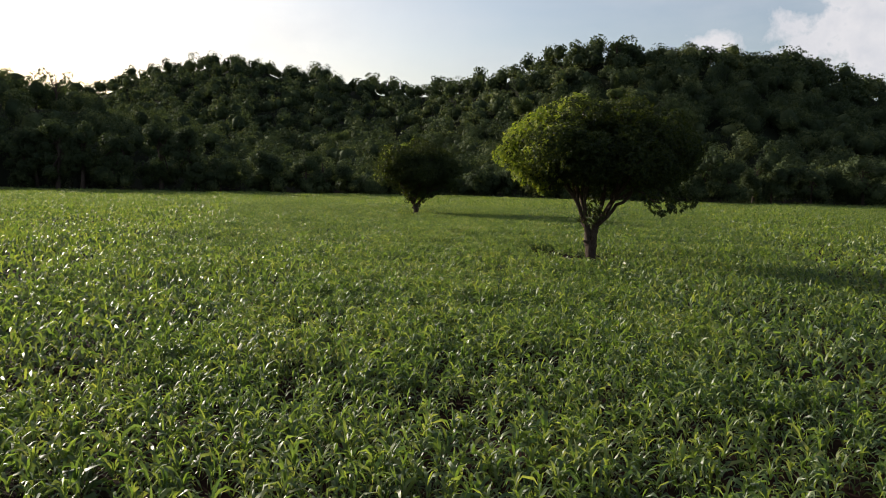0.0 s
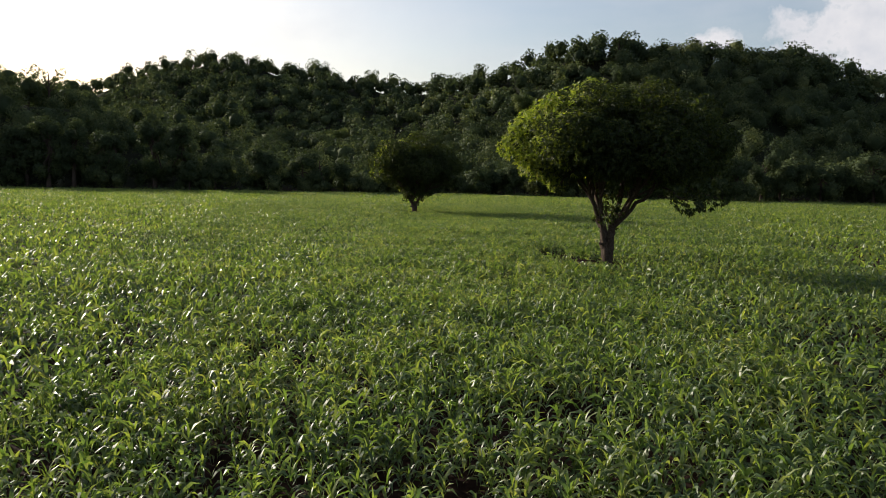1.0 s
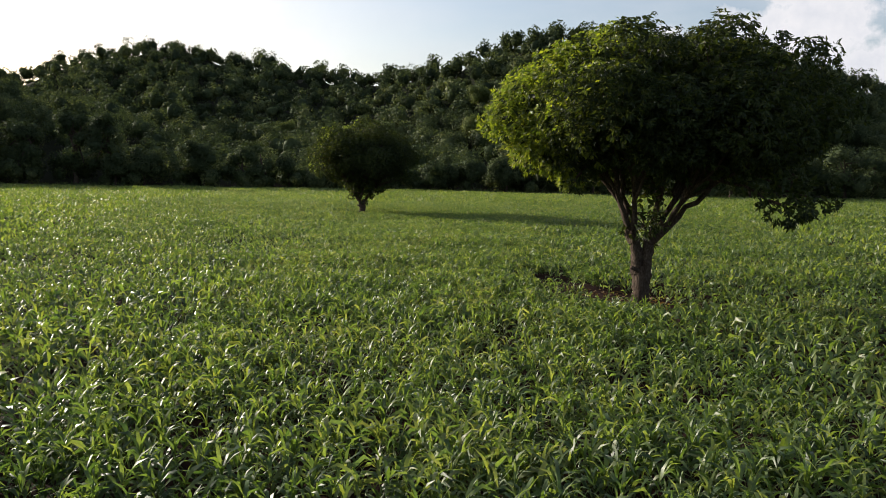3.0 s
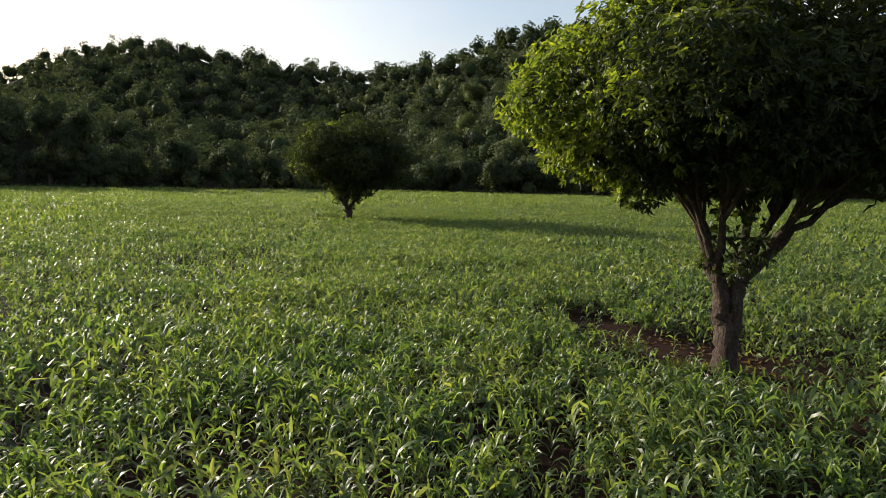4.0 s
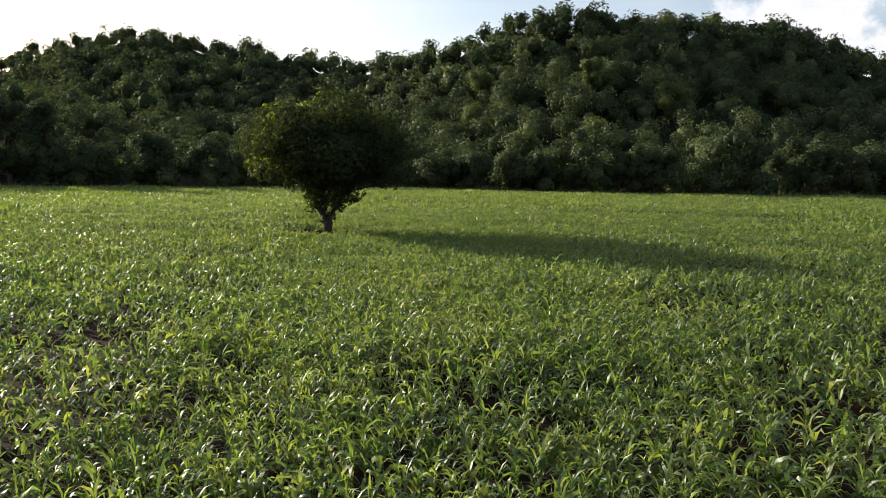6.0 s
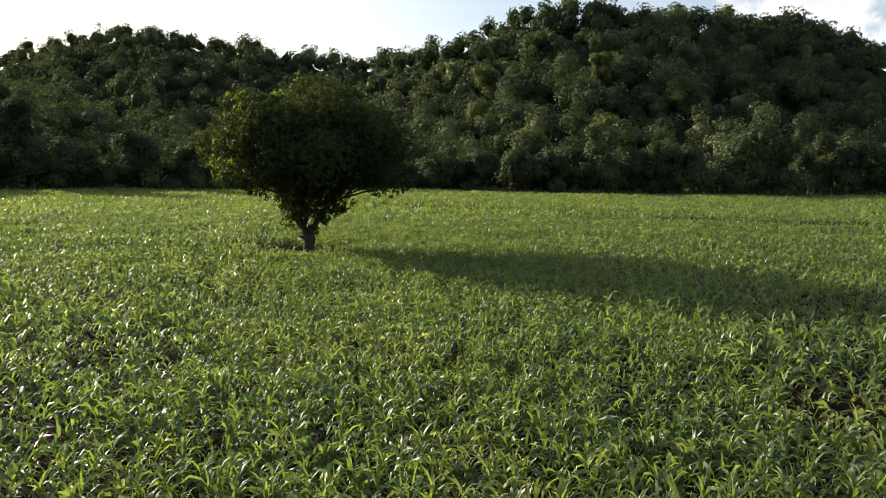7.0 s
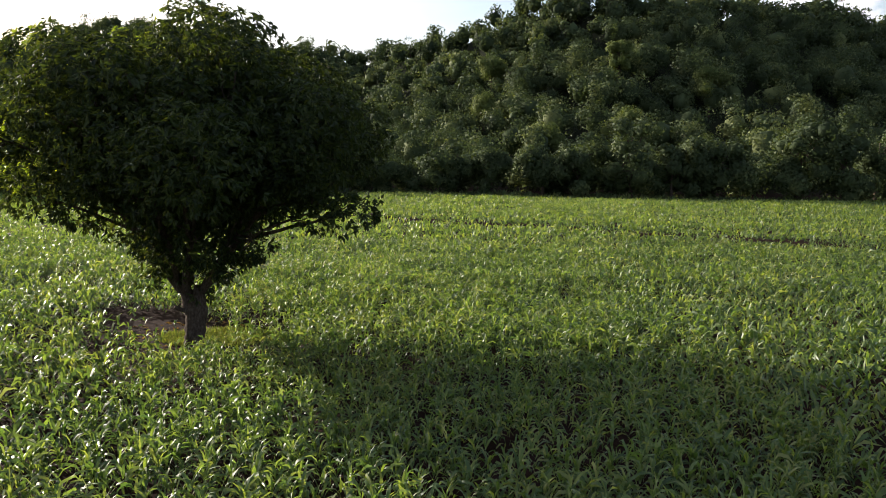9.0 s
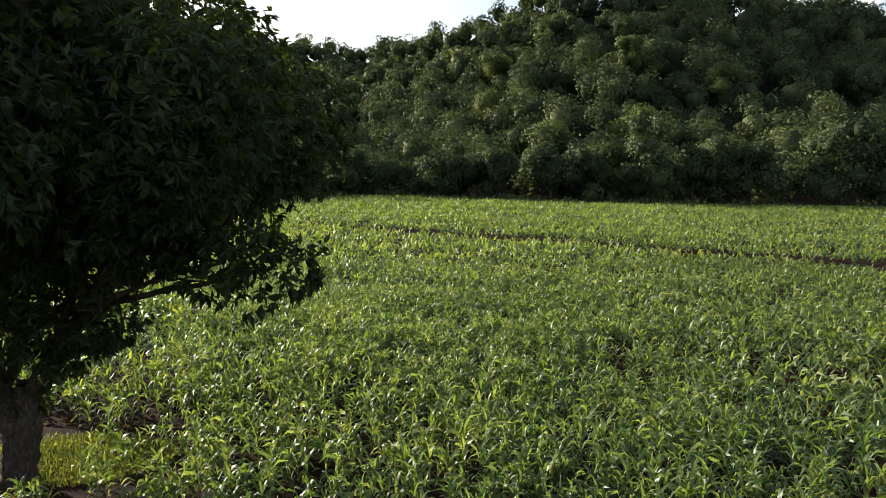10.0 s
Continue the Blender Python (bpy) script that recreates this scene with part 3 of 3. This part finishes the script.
def crown_clumps(rng, cx, cy, cz, rx, rz, lobes, per, size):
    """Leaf sprays of many crowns at once: every crown a rounded heap of lobes, every lobe a shell of small sprays. Arrays of n crowns."""
    n = len(cx)
    d = unit(rng.normal(0, 1, (n, lobes, 3)))
    d[..., 2] = d[..., 2] * 0.85 + 0.1
    f = rng.uniform(0.35, 0.72, (n, lobes, 1))
    C = np.stack([cx, cy, cz], -1)[:, None] + d * f * np.stack([rx, rx, rz], -1)[:, None]
    rl = rng.uniform(0.30, 0.52, (n, lobes)) * rx[:, None]
    o = unit(rng.normal(0, 1, (n, lobes, per, 3)) + np.array([0, -0.5, 0.35]))
    P = C[:, :, None] + o * (rl[..., None] * rng.uniform(0.8, 1.08, (n, lobes, per)))[..., None]
    form = unit(o + 0.5 * d[:, :, None])
    V, F, S = sprays(rng, P.reshape(-1, 3), form.reshape(-1, 3), size)
    # the dense heart of each crown
    H = np.stack([cx, cy, cz], -1)[:, None] + BALL_V[None] * (np.stack([rx, rx, rz], -1)[:, None] * rng.uniform(0.44, 0.60, (n, 12, 1)))
    G = (np.arange(n)[:, None, None] * 12 + BALL_F[None]).reshape(-1, 3)
    return merged([(V, F, S), (H.reshape(-1, 3), G, np.tile(BALL_V, (n, 1)))])


def build_woods():
    rng = np.random.default_rng(8)
    gx, gy = np.meshgrid(np.arange(-430, 430, 10.2), np.arange(185, 610, 10.2))
    x, y = (gx + rng.uniform(-4.8, 4.8, gx.shape)).ravel(), (gy + rng.uniform(-4.8, 4.8, gy.shape)).ravel()
    # closer set on the steep upper slope of the near hill
    ux, uy = rng.uniform(15, 230, 330), rng.uniform(290, 385, 330)
    x, y = np.concatenate([x, ux]), np.concatenate([y, uy])
    s = (x + 2.0) / (y + 9.3)
    ok = (y < np.interp(s, RIDGE_S, RIDGE_Y) + 24) & (y > np.interp(x, EDGE_X, EDGE_Y) + 9) & (s > -0.95) & (s < 0.7)
    x, y = x[ok], y[ok]
    z = land(x, y)
    big = rng.random(len(x))
    h = 6.8 + 9.2 * big ** 1.25 + 3.0 * (rng.random(len(x)) < 0.07)
    h = np.where(z < 1.0, h * 0.8, h)
    rx = 3.9 + 3.4 * (0.6 * big + 0.4 * rng.random(len(x)))
    near, aside = y < 345, (x + 2.0) / (y + 9.3) < -0.66
    pieces = []
    for sel, lob, per, size in ((near & ~aside, 12, 88, 0.38), (~near & ~aside, 10, 34, 0.68), (aside, 6, 12, 1.6)):
        pieces.append(crown_clumps(rng, x[sel], y[sel], z[sel] + h[sel] * 0.52, rx[sel], h[sel] * 0.5, lob, per, size))
    V, F, S = merged(pieces)
    tagged(new("hill_woods", mesh_of("hill_woods", V, F, M_WOOD, True, S)), "dense dark green tropical woods covering the hills", "woods", kind="stuff")


build_woods()


def wood_tree(x, y, h, r, seed, label, open_crown=False, foot=None, leaf=None, name="forest_tree", group="trees of the hill woods"):
    """A forest tree: slim bole, a few boughs, crown of leaf sprays in lobes."""
    rng = np.random.default_rng(seed)
    tree = tagged(thing(name, x, y, float(land(x, y)) - 0.2), label, "bush" if "bush" in name else "tree", group=group)
    base = h - (0.62 if foot is None else foot) * h
    top = np.array([rng.normal(0, 0.3), rng.normal(0, 0.3), h * 0.8])
    pieces = [tube(bent_line(rng, (0, 0, 0), top, 8, 0, 0.05), np.linspace(0.035 * h, 0.01 * h, 8), 8, 0.1, rng)]
    lob = 9 if open_crown else 14 if h < 16 else 19
    C, rl = [], []
    for k in range(lob):
        a, f = k * 2.4 + rng.normal(0, 0.3), rng.uniform(0.2, 0.72)
        zc = base + (h - base) * (rng.uniform(0.2, 0.88) if foot is None else rng.uniform(0.07, 0.88))
        c = np.array([r * f * math.cos(a), r * f * math.sin(a), zc])
        C.append(c)
        rl.append(r * rng.uniform(0.28, 0.46) * (0.7 if open_crown else 1.0))
        s = top * rng.uniform(0.45, 0.9)
        pieces.append(tube(bent_line(rng, s, c, 6, 0.2, 0.12), np.linspace(0.012 * h, 0.004 * h, 6), 6))
    part("trunk", mesh_of("trunk", *merged(pieces), M_BARK, True), tree)
    per = 90 if open_crown else 330
    C, rl = np.array(C), np.array(rl)
    o = unit(rng.normal(0, 1, (lob, per, 3)) + np.array([0, -0.2, 0.25]))
    P = C[:, None] + o * (rl[:, None] * rng.uniform(0.7, 1.12, (lob, per)))[..., None]
    at, way = P.reshape(-1, 3), (o + rng.normal(0, 0.8, o.shape)).reshape(-1, 3)
    if open_crown:
        crown = mesh_of("crown", *leaf_blades(rng, at, way, 0.70, 0.48, False), leaf or M_WOOD, True)
    else:
        mid = np.array([0.0, 0.0, base + 0.45 * (h - base)])
        form = unit(o + 0.5 * unit(C - mid)[:, None])
        H = C[:, None] + BALL_V[None] * (0.62 * rl[:, None] * rng.uniform(0.82, 1.12, (lob, 12)))[..., None]
        V, F, S = merged([sprays(rng, at, form.reshape(-1, 3), 0.31),
                          (H.reshape(-1, 3), (np.arange(lob)[:, None, None] * 12 + BALL_F[None]).reshape(-1, 3), np.tile(BALL_V, (lob, 1)))])
        crown = mesh_of("crown", V, F, leaf or M_WOOD, True, S)
    part("crown", crown, tree)
    return tree


def build_edge_trees():
    rng = np.random.default_rng(17)
    k = 0
    for x in np.arange(-165, 150, 7.0):
        px = x + rng.uniform(-2.8, 2.8)
        py = float(np.interp(px, EDGE_X, EDGE_Y)) + rng.uniform(3, 10)
        h = rng.uniform(5.0, 12.0) if -22 < px < 25 else rng.uniform(9.0, 15.5) if px > -72 else rng.uniform(17.0, 23.0)
        wood_tree(px, py, h, rng.uniform(4.0, 7.2), 100 + k,
                  "low bushy dark green tree at the edge of the field" if h < 7.5 else "full dark green tree at the edge of the field", foot=0.95)
        k += 1
    # trees that stand out of the woods
    for x, y, h, r, open_crown, leaf in (
            (90, 362, 18, 5.0, True, M_WOOD), (77, 306, 20, 4.6, False, M_OLIVE), (99, 288, 15, 6.5, False, M_OLIVE), (65, 262, 12, 6.5, False, M_OLIVE), (45, 262, 11, 6.0, False, M_OLIVE),
            (95, 244, 11, 5.0, False, M_OLIVE), (41, 337, 14, 6.0, False, M_OLIVE), (50, 378, 13, 7.0, True, M_WOOD), (-174, 550, 15, 9.0, True, M_WOOD), (-43, 513, 12, 7, True, M_WOOD),
            (-146, 282, 16, 7, True, M_WOOD), (-158, 290, 14, 7, True, M_WOOD), (16, 447, 13, 8, True, M_WOOD), (35, 312, 12, 6, False, M_OLIVE), (-47, 360, 12, 6, False, M_OLIVE)):
        wood_tree(x, y, h, r, 200 + k, "tall open-crowned tree rising above the woods" if open_crown else "rounded olive-green tree standing out of the hill woods", open_crown, leaf=leaf)
        k += 1
    for x, y, h, r in ((-111, 216, 3.0, 2.2), (17, 219, 2.8, 1.7)):
        wood_tree(x, y, h, r, 300 + k, "pale grey-green bush at the foot of the woods", foot=0.95, leaf=M_PALE, name="pale_bush", group="pale bushes")
        k += 1


build_edge_trees()


def build_undergrowth():
    """Weeds and shoots in a ragged strip between the crop and the trees."""
    rng = np.random.default_rng(23)
    n = 9000
    x = rng.uniform(-170, 160, n)
    y = np.interp(x, EDGE_X, EDGE_Y) + 0.5 + 11 * rng.random(n) ** 1.3
    at = np.stack([x, y, rng.uniform(0.0, 1.0, n) * (0.6 + 0.5 * swell(x * 3, y * 3, 31)).clip(0.1, 1.4)], -1)
    way = rng.normal(0, 0.6, (n, 3)) + np.array([0, -0.1, 0.9])
    tagged(new("undergrowth", mesh_of("undergrowth", *leaf_blades(rng, at, way, 1.0, 0.5, False), M_WOOD)), "ragged dark green undergrowth along the edge of the woods", "undergrowth", kind="stuff")


build_undergrowth()


# ---- small growth round the mango trees ----
def grass_patch(x, y, rx, ry, count, height, seed, label):
    rng = np.random.default_rng(seed)
    a, f = rng.uniform(0, 2 * np.pi, count), np.sqrt(rng.random(count))
    at = np.stack([rx * f * np.cos(a), ry * f * np.sin(a), np.zeros(count)], -1)
    at[:, 2] = -0.45 * height * rng.random(count)
    way = rng.normal(0, 0.55, (count, 3)) + np.array([0, 0, 0.9])
    weed = rng.random(count) < 0.06
    V, F = merged([leaf_blades(rng, at[~weed], way[~weed], height, 0.018, False), leaf_blades(rng, at[weed] + (0, 0, 0.5 * height), way[weed], 0.5 * height, 0.06, False)])
    ob = new("grass_patch", mesh_of("grass_patch", V, F, M_GRASS))
    ob.location = (x, y, 0.0)
    tagged(ob, label, "grass", kind="stuff")


grass_patch(-3.1, 98.6, 2.2, 1.4, 7500, 0.22, 61, "sunlit yellow-green grass at the foot of a mango tree")
grass_patch(7.6, 38.9, 0.8, 0.5, 900, 0.26, 62, "small tuft of grass beside a mango trunk")


def fallen_leaves(x, y, rx, ry, count, seed):
    rng = np.random.default_rng(seed)
    a, f = rng.uniform(0, 2 * np.pi, count), np.sqrt(rng.random(count))
    at = np.stack([rx * f * np.cos(a), ry * f * np.sin(a), np.full(count, 0.025)], -1)
    way = np.stack([rng.normal(0, 1, count), rng.normal(0, 1, count), np.full(count, 0.05)], -1)
    ob = new("fallen_leaves", mesh_of("fallen_leaves", *leaf_blades(rng, at, way, 0.22, 0.065, False), M_DRY))
    ob.location = (x, y, 0.0)
    tagged(ob, "dry brown leaves scattered on bare soil under a mango tree", "leaf litter", kind="stuff")


fallen_leaves(8.0, 40.2, 2.6, 3.2, 250, 71)
fallen_leaves(-4.6, 99.0, 2.6, 2.6, 220, 72)
